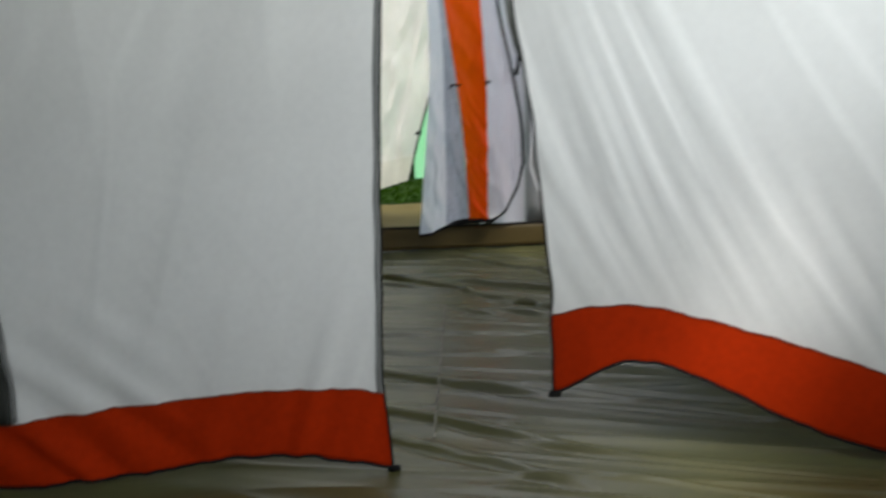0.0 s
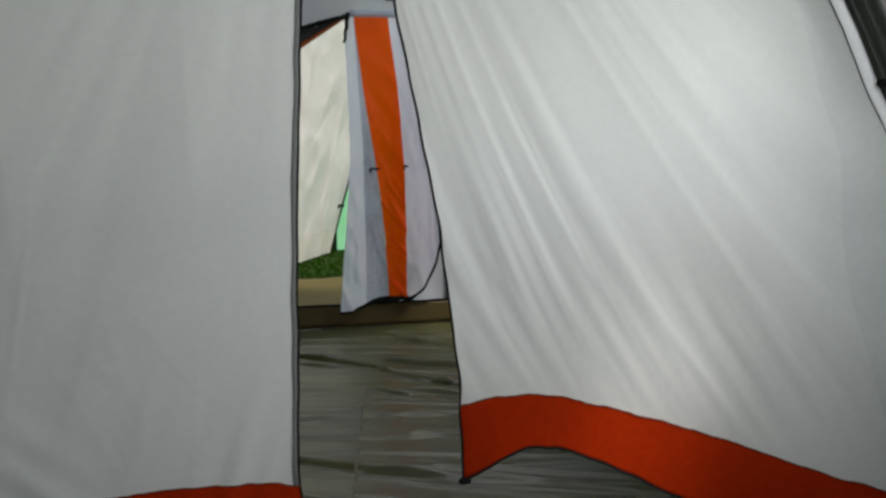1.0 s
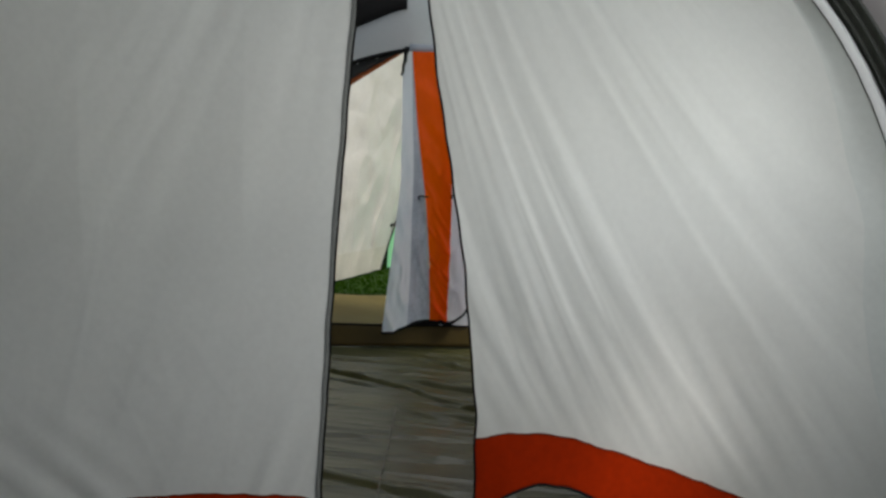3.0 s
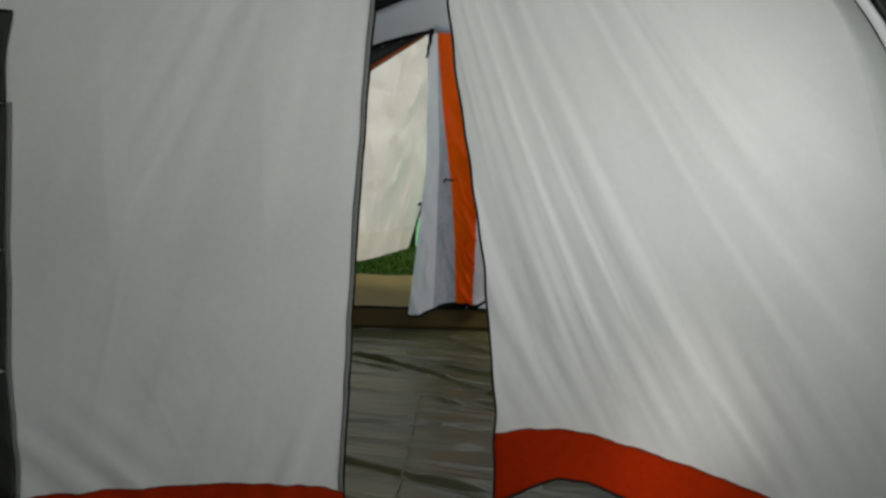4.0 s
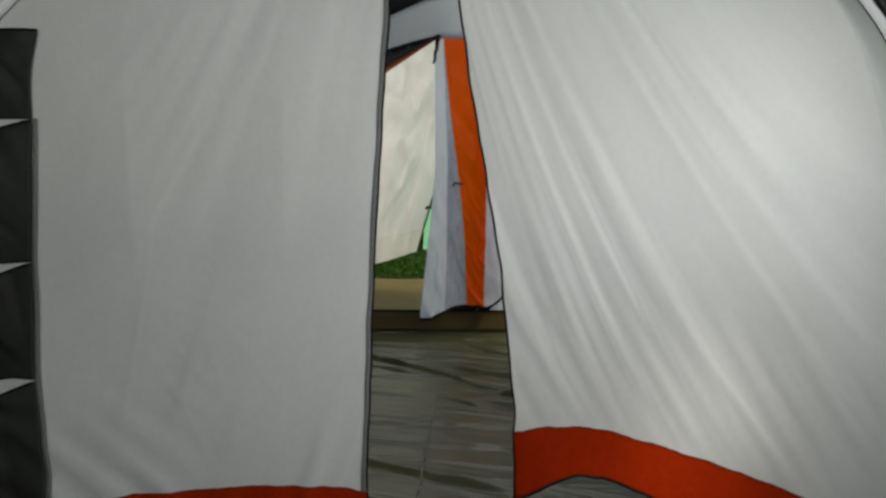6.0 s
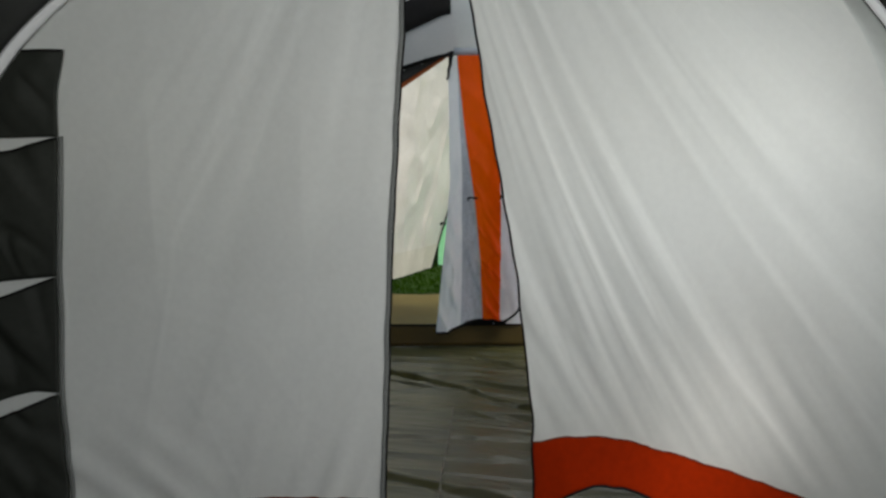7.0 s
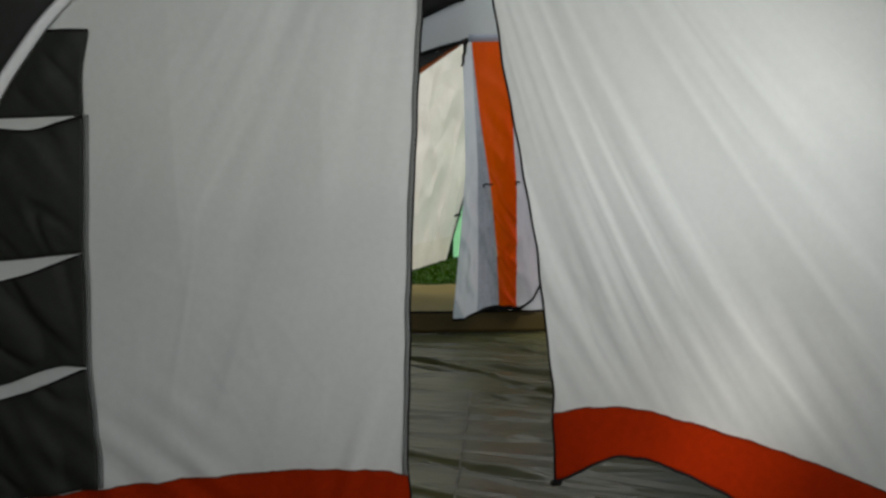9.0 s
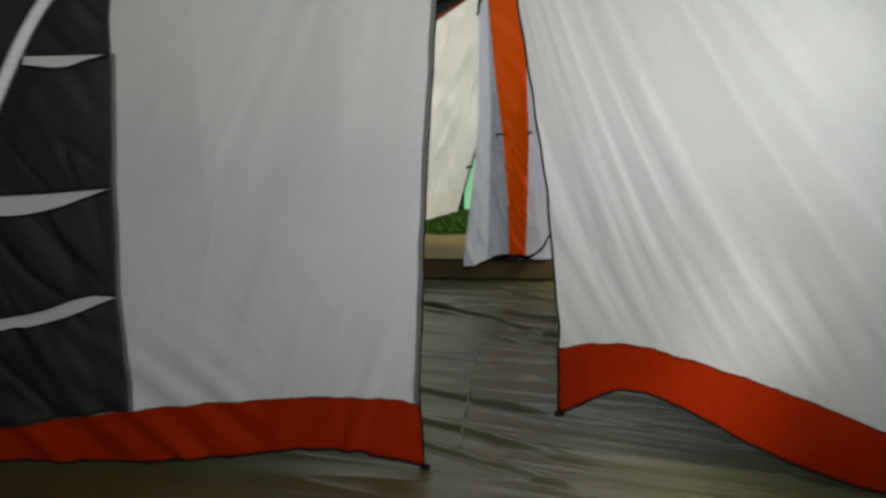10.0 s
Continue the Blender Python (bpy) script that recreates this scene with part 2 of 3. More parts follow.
# ---- the structure ----
# long folds that lie across the groundsheet: points, height, half width
FOLDS = [((-0.50, 3.56), (0.11, 3.155), (0.46, 2.825), (0.95, 2.42), 0.017, 0.013), ((-0.30, 3.30), (0.06, 3.10), 0.010, 0.014),
         ((0.10, 3.24), (0.95, 2.86), 0.022, 0.011), ((0.20, 3.62), (0.95, 2.98), 0.022, 0.012), ((0.24, 3.70), (0.9, 3.34), 0.016, 0.011),
         ((0.09, 2.86), (0.30, 2.72), 0.012, 0.010), ((0.20, 2.80), (0.52, 2.69), 0.013, 0.010), ((0.14, 2.76), (0.36, 2.66), 0.008, 0.008),
         ((0.16, 2.98), (0.9, 2.62), 0.017, 0.010), ((-0.45, 2.62), (0.5, 2.52), 0.006, 0.014), ((-0.4, 2.46), (0.5, 2.32), 0.006, 0.016),
         ((-0.4, 2.36), (0.5, 1.98), 0.011, 0.020), ((-0.5, 2.20), (0.45, 1.70), 0.014, 0.020), ((-0.35, 2.00), (0.4, 1.55), 0.010, 0.022)]


def fold_height(x, y):
    h = 0.0
    for *run, size, wide in FOLDS:
        xs, ys = [p[0] for p in run], [p[1] for p in run]
        x0, y0, x1 = xs[0], ys[0], xs[-1]
        t = (x - x0) / (x1 - x0)
        if 0 < t < 1:
            d = (y - sm(x, xs, ys, 0.05) - 0.012 * noise.noise((x * 4.0, y0 * 7, 2.0))) / wide
            if -4 < d < 4:
                fade = min(1.0, t * 4, (1 - t) * 4) * (0.75 + 0.6 * noise.noise((x * 6, y0 * 9, 1.0)))
                h += size * fade * (math.exp(-d * d) - 0.8 * math.exp(-((d + 1.6) / 0.8) ** 2))
    return h


def floor_height(x, y):
    s = y + 0.16 * x
    a = noise.noise((x * 0.8 + 3, s * 5.0, 0.3))
    b = noise.noise((x * 1.6, s * 13.0, 2.1))
    r1 = max(0.0, 1.0 - abs(noise.noise((x * 0.30 + 7, s * 4.2, 5.0))) * 6.0)
    r2 = max(0.0, 1.0 - abs(noise.noise((x * 0.5 + 2, (s + 0.08 * x) * 7.5, 9.0))) * 5.0)
    r3 = max(0.0, 1.0 - abs(noise.noise((x * 1.1 + 5, (y + 0.36 * x) * 8.0, 1.0))) * 7.0) * max(0.0, min(1.0, x * 3 + 0.3))
    r4 = max(0.0, 1.0 - abs(noise.noise((x * 0.35 + 11, (y + 0.30 * x) * 9.5, 4.0))) * 8.0)
    r4 *= max(0.0, min(1.0, 0.55 + 1.4 * noise.noise((x * 0.7, y * 1.1, 12.0))))
    r5 = max(0.0, 1.0 - abs(noise.noise((x * 0.9 + 1, (y - 0.22 * x) * 13.0, 6.0))) * 6.0)
    r5 *= max(0.0, noise.noise((x * 1.3 + 4, y * 1.2, 3.0)))
    return 0.004 * a + 0.001 * b + 0.006 * r1 ** 3 + 0.004 * r2 ** 3 + 0.010 * r3 * r3 + 0.008 * r4 * r4 + 0.005 * r5 + 1.2 * fold_height(x, y) - 0.026


def floor_sheet(u, v):
    x, y = float(np.interp(u, [0, 0.1, 0.9, 1], [-1.52, -0.45, 0.98, 1.54])), float(np.interp(v, [0, 0.2, 1], [NEAR_Y, 1.3, END_Y]))
    return x, y, floor_height(x, y)


solid("floor", grid(floor_sheet, 220, 620), FLOOR, "wrinkled taupe coated groundsheet of the tent", "floor")


def side_wall(name, side, y0, y1, z0, z1, material, label, nv=26, hole=None):
    edge = right_wall if side > 0 else left_wall

    def f(u, v):
        z = z0 + (z1 - z0) * v
        y = y0 + (y1 - y0) * u
        sag = 0.012 * noise.noise((y * 1.6, z * 2.0, side * 4.0))
        return edge(z) + side * (0.02 + sag), y, z
    v, q = grid(f, 52, nv)
    if hole:
        q = [c for c in q if not hole(sum(v[k][1] for k in c) / 4, sum(v[k][2] for k in c) / 4)]
    return solid(name, (v, q), material, label, "tent wall")


side_wall("wall_east", 1, NEAR_Y, END_Y, -0.02, EAST_Z, WALL, "dark green-grey nylon side wall of the tent", 26)
side_wall("wall_west", -1, NEAR_Y, END_Y, -0.02, WEST_Z, DARK, "dark grey nylon side wall of the tent", 34)


def upper_side(u, v):
    z = EAST_Z + (ROOF_Z - EAST_Z) * v
    y = NEAR_Y + (END_Y - NEAR_Y) * u
    return right_wall(z) + 0.02 + 0.01 * noise.noise((y * 2, z * 3, 8.0)), y, z


# openings added out of view for the side lamps
v, q = grid(upper_side, 44, 14)
q = [c for c in q if not ((0.15 < sum(v[k][1] for k in c) / 4 < 1.17 or 2.56 < sum(v[k][1] for k in c) / 4 < 3.48) and 1.12 < sum(v[k][2] for k in c) / 4 < 1.39)]
solid("wall_east_upper", (v, q), PANEL, "pale grey nylon upper side wall with two added window openings out of view", "tent wall")


def roof(name, y0, y1, material, label):
    def f(u, v):
        a = -1 + 2 * u
        low = ROOF_Z if a >= 0 else WEST_Z
        z = low + (2.02 - low) * (1 - abs(a))
        x = right_wall(z) + 0.02 if a >= 0 else left_wall(z) - 0.02
        return x, y0 + (y1 - y0) * v, z + 0.012 * noise.noise((x * 1.5, v * 4, 1.0))
    return solid(name, grid(f, 40, 24), material, label, "tent roof")


# out-of-view roof in stretches that weigh the daylight: near and middle dim, far bright
roof("ceiling_near", NEAR_Y, SPLIT_Y + 0.05, ROOF_NEAR, "unseen near-room roof, grey cloth set to pass little daylight")
# band added only to darken the floor next to the divider
roof("ceiling_shading_band", SPLIT_Y + 0.05, 2.45, ROOF_NEAR, "unseen roof band added to dim the floor beyond the divider")
roof("ceiling_far", 2.45, END_Y + 0.02, ROOF, "unseen far-room roof, pale cloth set to pass most daylight")


def end_wall(y, hole, name, material, label):
    """An end wall across the tent with an opening where hole(x, z) is true."""
    verts, faces, index = [], [], {}
    rows = 64
    for j in range(rows):
        z0, z1 = -0.02 + 2.03 * j / rows, -0.02 + 2.03 * (j + 1) / rows
        n = 100
        for i in range(n):
            xs = [[left_wall(z) + (right_wall(z) - left_wall(z)) * k / n for k in (i, i + 1)] for z in (z0, z1)]
            cx, cz = sum(xs[0] + xs[1]) / 4, (z0 + z1) / 2
            if hole(cx, cz):
                continue
            quad = []
            for key, co in (((i, j), (xs[0][0], y, z0)), ((i + 1, j), (xs[0][1], y, z0)), ((i + 1, j + 1), (xs[1][1], y, z1)), ((i, j + 1), (xs[1][0], y, z1))):
                if key not in index:
                    index[key] = len(verts)
                    verts.append(co)
                quad.append(index[key])
            faces.append(tuple(quad))
    return solid(name, (verts, faces), material, label, "tent wall")


def door_top(x):
    return sm(x, [-0.9, -0.6, -0.35, -0.13, 0.05, 0.14], [0.75, 1.20, 1.41, 1.515, 1.568, 1.588], 0.04)


def in_door(x, z):
    return -0.86 < x < 0.50 and 0.104 < z and z < (door_top(x) if x < 0.14 else 1.588 - 2.2 * max(0, x - 0.30) ** 2)


end_wall(END_Y, in_door, "wall_north", FARWALL, "light grey nylon end wall with an open door")
end_wall(NEAR_Y, lambda x, z: -0.74 < x < 0.58 and 1.10 < z < 1.66, "wall_south", WALL, "dark nylon end wall out of view with an assumed window opening")
# dark mesh vent beside the door's head
part("vent_panel", slab(lambda u, v: (0.325 + 0.18 * u, END_Y - 0.012, 1.665 + 0.14 * v), 4, 4, 0.006), DARK, bpy.data.objects["wall_north"], "dark mesh vent")
part("head_tape", slab(lambda u, v: (0.148 + 0.30 * u, END_Y - 0.016, 1.578 + 0.040 * v), 6, 2, 0.005), HEAD, bpy.data.objects["wall_north"], "blue-grey tape")
part("roof_tape", slab(lambda u, v: (-0.75 + 0.88 * u, END_Y - 0.02, sm(-0.75 + 0.88 * u, [-0.8, -0.13, 0.09, 0.2], [1.36, 1.685, 1.785, 1.80]) + 0.16 * v), 20, 3, 0.006), BLACK, bpy.data.objects["wall_north"], "dark roof edge")
part("lower_wall_panel", slab(lambda u, v: (0.61 + 0.75 * u, END_Y - 0.010, 0.10 + 1.0 * v), 8, 8, 0.004), SHADE, bpy.data.objects["wall_north"], "light grey lower wall panel")
# tub wall under the door
part("tub_wall", slab(lambda u, v: (-1.46 + 2.94 * u, END_Y - 0.03 + 0.012 * v + 0.004 * noise.noise((u * 14, v, 0)), -0.012 + 0.116 * v), 90, 5, 0.006), TUB, bpy.data.objects["wall_north"], "brown raised tub edge")
part("threshold_piping", tube([(-1.46 + 0.06 * k, END_Y - 0.018, 0.106 + 0.004 * noise.noise((k * 0.35, 2, 0))) for k in range(50)], 0.006), BLACK, bpy.data.objects["wall_north"], "black piping")
part("door_piping", tube([(-0.86, END_Y - 0.008, 0.15)] + [(-0.86 + 0.05 * k, END_Y - 0.008, door_top(-0.86 + 0.05 * k)) for k in range(21)], 0.010), BLACK, bpy.data.objects["wall_north"], "black door piping")
part("floor_seam", slab(lambda u, v: (0.109 - 0.10 * v + 0.004 * noise.noise((v * 9, 1, 1)) + 0.007 * u, 2.85 - 1.05 * v, floor_height(0.109 - 0.10 * v, 2.85 - 1.05 * v) + 0.006), 1, 60, -0.001), SEAM, bpy.data.objects["floor"], "pale crease seam")


# ---- divider curtains ----
LZ = [0.0, 0.2, 0.4, 0.6, 0.8, 1.0, 1.2, 1.4, 1.6, 1.95]
LX = [-0.088, -0.104, -0.097, -0.090, -0.083, -0.070, -0.056, -0.042, -0.038, -0.030]
RZ = [0.0, 0.2, 0.4, 0.6, 0.8, 1.0, 1.2, 1.4, 1.6, 1.95]
RX = [0.294, 0.285, 0.281, 0.258, 0.232, 0.198, 0.159, 0.127, 0.083, 0.010]


def left_free(z):
    return sm(z, LZ, LX) + 0.004 * noise.noise((z * 9, 3.1, 0))


def right_free(z):
    return sm(z, RZ, RX, 0.025) + 0.004 * noise.noise((z * 11, 8.1, 0))


def right_inner(z):
    return right_wall(z) - sm(z, [0.03, 0.4, 0.7, 1.0, 1.3, 1.5], [0.17, 0.19, 0.18, 0.14, 0.08, 0.04], 0.12)


def left_seam(x):
    return sm(x, [-1.5, -1.33, -0.93, -0.65, -0.41, -0.2, -0.08], [0.055, 0.080, 0.137, 0.162, 0.178, 0.174, 0.153])


def left_hem(x):
    return sm(x, [-1.5, -0.9, -0.65, -0.43, -0.3, -0.15, -0.07], [-0.008, -0.008, 0.011, 0.033, 0.027, -0.004, -0.016], 0.03)


def right_seam(x):
    return sm(x, [0.28, 0.31, 0.36, 0.456, 0.53, 0.6, 0.75, 0.9, 1.05, 1.15, 1.5], [0.338, 0.350, 0.362, 0.363, 0.349, 0.331, 0.282, 0.233, 0.180, 0.142, 0.03], 0.025)


def right_hem(x):
    return sm(x, [0.28, 0.33, 0.38, 0.44, 0.52, 0.6, 0.77, 0.93, 1.1, 1.5], [0.152, 0.176, 0.212, 0.234, 0.222, 0.192, 0.10, 0.030, -0.008, -0.012], 0.02)


def crease(x, z, tilt, across, along, seed, width=7.0):
    """A few sharp cloth creases that run at the tilt (radians from upright), broken along their length."""
    c, s = math.cos(tilt), math.sin(tilt)
    p, q = x * c - z * s, x * s + z * c
    line = max(0.0, 1.0 - abs(noise.noise((p * across, q * along, seed))) * width)
    return line * max(0.0, min(1.0, 0.25 + 1.6 * noise.noise((p * 2.2 + 5, q * 1.7, seed + 20))))


def left_depth(x, z):
    lean = -0.13 * max(0.0, (0.75 - z) / 0.75) ** 1.3
    ang = math.atan2(x - 0.05, 2.3 - z)
    fold = 0.007 * noise.noise((ang * 8.0, 1.7 + 0.6 * z, 0.2)) + 0.003 * noise.noise((ang * 24.0, 1.6 * z, 0.9))
    low = max(0.0, 1 - z / 0.5)
    corner = 0.021 * low * noise.noise(((x * 0.75 + z) * 15.0, (x - z) * 1.3, 3.0))
    corner2 = 0.020 * low * noise.noise(((x - z * 0.35) * 17.0, (x + z) * 1.2, 7.0))
    high, pocket_side = min(1.0, max(0.0, (z - 0.55) * 2)), min(1.0, max(0.0, (-0.35 - x) * 2.5)) * min(1.0, max(0.0, (1.0 - z) * 2))
    sharp = 0.0045 * high * crease(x, z, 0.62, 6.0, 0.9, 31.0, 5.0) + 0.0025 * crease(x, z, 0.25, 8.0, 1.1, 35.0, 5.0)
    sharp += 0.011 * min(1.0, max(0.0, (z - 0.85) * 3)) * min(1.0, max(0.0, (-0.25 - x) * 3)) * crease(x, z, 0.92, 5.5, 0.7, 52.0, 3.2)
    sharp += 0.0045 * pocket_side * crease(x, z, -1.15, 8.0, 1.6, 38.0, 5.0) + 0.0016 * (1 - high) * crease(x, z, -0.5, 9.0, 1.6, 43.0, 5.0)
    belly = -0.035 * math.exp(-((z - 0.98) / 0.34) ** 2) * max(0.0, min(1.0, (-0.06 - x) * 4, (x + 0.95) * 4))
    return 1.815 + lean + belly + fold - 0.5 * sharp + corner * min(1, max(0, (-0.45 - x) * 4)) + corner2 * min(1, max(0, (x + 0.6) * 3))


def right_depth(x, z):
    ang = math.atan2(x + 0.11 - 0.09 * (1.4 - z) ** 2, 2.25 - z)
    n1 = noise.noise((ang * 8.0, 4.4, 0.5 * z))
    n2 = noise.noise((ang * 27.0 + 3, 1.2, 1.4 * z))
    above = min(1.0, max(0.10, (z - right_seam(x) + 0.06) / 0.35))
    # pulled folds: each rises slowly and falls off on its east flank
    fold = 0.018 * n1 + 0.0022 * n2
    for freq, seed, size in ((8.5, 3.0, 0.024), (17.0, 8.0, 0.009)):
        p = ang * freq + 0.55 * noise.noise((ang * 6.0, z * 0.8, seed))
        k, s = math.floor(p), p - math.floor(p)
        amp = size * max(0.0, 0.28 + 0.9 * noise.noise((k * 3.7, seed, 0.5)) + 1.0 * noise.noise((k * 1.9 + 5, z * 2.3, seed)))
        rise = (s / 0.72) ** 1.6 if s < 0.72 else 0.5 + 0.5 * math.cos((s - 0.72) / 0.28 * math.pi)
        fold -= amp * rise * sm(z, [0.9, 1.25, 1.6], [1.0, 0.6, 0.4], 0.1)
    fold *= above
    low = max(0.0, 1 - abs(z - right_seam(x)) / 0.45)
    gather = 0.010 * low * above * noise.noise(((x + z * 0.60) * 24.0, z * 2.0, 6.0))
    bow = sm(x, [0.25, 0.75, 0.93, 1.05, 1.2, 1.4], [0, -0.02, -0.04, -0.08, -0.11, -0.12], 0.05) * max(0.0, 1 - z / 0.9)
    curl = 0.03 * max(0.0, 1 - (x - 0.28) / 0.12) * max(0.0, 1 - z / 0.5)
    for across, seed in ((26.0, 2.0), (40.0, 6.0)):
        line = max(0.0, 1.0 - abs(noise.noise((ang * across, 0.8 * z, seed))) * 3.5)
        fold -= 0.0015 * line * above * max(0.0, min(1.0, 0.3 + 1.7 * noise.noise((ang * 5.0, z * 1.8, seed + 9))))
    return 1.687 + fold + gather + bow + curl - 0.03 * max(0.0, 1 - z / 0.6)


def curtain(side):
    left = side < 0
    free, seam, hem, depth = (left_free, left_seam, left_hem, left_depth) if left else (right_free, right_seam, right_hem, right_depth)
    outer = left_wall if left else right_inner
    top = 1.93
    x0, x1 = (left_free(0.17), left_wall(0.1)) if left else (right_free(0.33), right_inner(0.1))
    label = ("white nylon divider curtain with orange hem, charcoal pockets beside it" if left
             else "creased white nylon divider curtain with lifted orange hem")
    ob = thing("divider_curtain", ((x0 + x1) / 2, 1.75, 0.0), label, "curtain", "divider curtains")

    def panel(u, v):
        s = seam(x0 + (x1 - x0) * u) - 0.004
        z = s + (top - s) * v
        x = free(z) + (outer(z) - free(z)) * u
        return x, depth(x, z), z

    def band(u, v):
        xb = x0 + (x1 - x0) * u
        z = hem(xb) + (seam(xb) - hem(xb)) * v + 0.004 * noise.noise((xb * 16, 5.0 * v, 2.0)) + 0.0022 * noise.noise((xb * 48, 3.0 * v, 6.0))
        x = xb + (free(z) - x0) * (1 - u)
        return x, depth(x, z) - 0.003 - (0.006 * noise.noise((x * 8, z * 2, 4.0)) + 0.003 * noise.noise((x * 26, z * 4, 7.0))) * (1 - 0.7 * v), z

    part("panel", grid(panel, 260, 230), WHITE_L if left else WHITE, ob)
    part("hem_band", slab(band, 150, 14, 0.004), ORANGE, ob, "orange hem band")
    part("hem_stitching", tube([(lambda p: (p[0], p[1] - 0.001, p[2]))(band(k / 140, 1)) for k in range(141)], 0.0022, 6), STITCH, ob, "dark seam stitching")
    part("hem_piping", tube([band(k / 120, 0) for k in range(121)], 0.0035, 6), BLACK, ob, "black hem piping")
    edge = [panel(0, 1 - k / 90) for k in range(91)] + [band(0, 1 - k / 8) for k in range(9)]
    part("edge_piping", tube(edge, 0.0030, 6), BLACK, ob, "black edge piping")
    if left:
        part("zip_tape", slab(lambda u, v: (lambda p: (p[0] - 0.003 - (0.011 + 0.004 * noise.noise((p[2] * 5, 1, 4))) * u, p[1] - 0.003, p[2]))(panel(0, v)), 2, 100, 0.002), TAPE, ob, "grey zip tape")
    tip = band(0, 0)
    part("corner_tab", box(tip[0] - 0.012, tip[1] - 0.006, tip[2] - 0.012, tip[0] + 0.018, tip[1] + 0.004, tip[2] + 0.004, 0.003), BLACK, ob, "black corner tab")
    if not left:
        def gus(u, v):
            z = 0.015 + (top - 0.015) * v
            xi, xo = right_inner(z), right_wall(z) - 0.036
            return xi + (xo - xi) * u, depth(xi, z) + 0.001 - 0.045 * u * u, z
        part("gusset", grid(gus, 14, 80), GUSSET, ob, "grey side gusset")
        part("gusset_seam", tube([gus(1, k / 80) for k in range(81)], 0.0018, 6), BLACK, ob, "black gusset seam")

    def webbing(u, v):
        z = 0.02 + 1.75 * v
        w = (right_wall(z) if not left else left_wall(z))
        yb = depth(right_inner(z) if not left else left_wall(z), z) - (0.047 if not left else 0.018)
        s = 1 if not left else -1
        return w + s * ((-0.036 if not left else -0.026) + (0.028 + 0.026 * (1 - v) if not left else 0.040) * u), yb - 0.012 * math.sin(u * math.pi), z
    part("side_webbing", slab(webbing, 6, 90, 0.004), WEB, ob, "pale side webbing")
    return ob


curtain(-1)
curtain(1)


# ---- the hanging pocket organiser on the west curtain ----
def organiser():
    ob = thing("pocket_organizer", (-1.1, 1.76, 0.15), "charcoal hanging organizer with four sagging pockets on the curtain", "organizer")
    RXE = ([0.05, 0.13, 0.46, 0.764, 1.13, 1.24, 1.35], [-0.919, -0.928, -0.968, -0.969, -0.932, -0.927, -0.896])

    def right_edge(z):
        return sm(z, *RXE)

    def y_at(x, z):
        return left_depth(x, z) - 0.010

    def pocket(low, high, seed):
        # low and high: edge heights by distance from the edge strip
        def f(u, v):
            d = 0.46 * u
            z0, z1 = low(d), high(d)
            z = z0 + (z1 - z0) * v
            xr = right_edge(z) - 0.002
            x = max(xr - d, left_wall(z) + 0.03)
            belly = 0.030 * math.sin(u * math.pi) * math.sin(min(1, v * 1.1) * math.pi * 0.55)
            wave = 0.011 * noise.noise(((x + z * 0.7) * 10.0, (x - z) * 2.0, seed)) + 0.005 * noise.noise(((x + z * 0.6) * 24.0, (x - z) * 2.0, seed + 9))
            line = max(0.0, 1.0 - abs(noise.noise(((x * 0.8 + z * 0.55) * 9.0 + seed, (x - z) * 1.2, seed + 3))) * 11.0)
            return x, y_at(x, z) - max(0.003, 0.004 + (belly + (wave - 0.014 * line) * min(1.0, u * 5)) * min(1.0, (x - left_wall(z) - 0.03) * 12)), z
        p = part("pocket", slab(f, 48, 26, 0.003), POCKET, ob)
        part("pocket_piping", tube([(lambda q: (q[0], q[1] - 0.001, q[2]))(f(k / 48, 1)) for k in range(49)], 0.003, 6), BLACK, p, "black piping")

    ds = [0.0, 0.06, 0.13, 0.22, 0.40]
    edge = lambda zs: (lambda d: sm(d, ds, zs, 0.02))
    pocket(edge([1.131, 1.130, 1.128, 1.126, 1.124]), edge([1.345] * 5), 1.0)
    pocket(edge([0.766, 0.762, 0.755, 0.748, 0.74]), edge([1.129, 1.112, 1.090, 1.098, 1.119]), 2.0)
    pocket(edge([0.458, 0.465, 0.448, 0.416, 0.384]), edge([0.764, 0.742, 0.715, 0.694, 0.685]), 3.0)
    pocket(lambda d: left_seam(-0.90 - d) + 0.002, edge([0.456, 0.434, 0.408, 0.384, 0.359]), 4.0)
    part("edge_strip", slab(lambda u, v: (right_edge(0.145 + 0.987 * v) + 0.001 + 0.010 * u, y_at(right_edge(0.145 + 0.987 * v), 0.145 + 0.987 * v) - 0.003, 0.145 + 0.987 * v), 2, 60, 0.004), TAPE, ob, "grey edge strip")
    return ob


organiser()


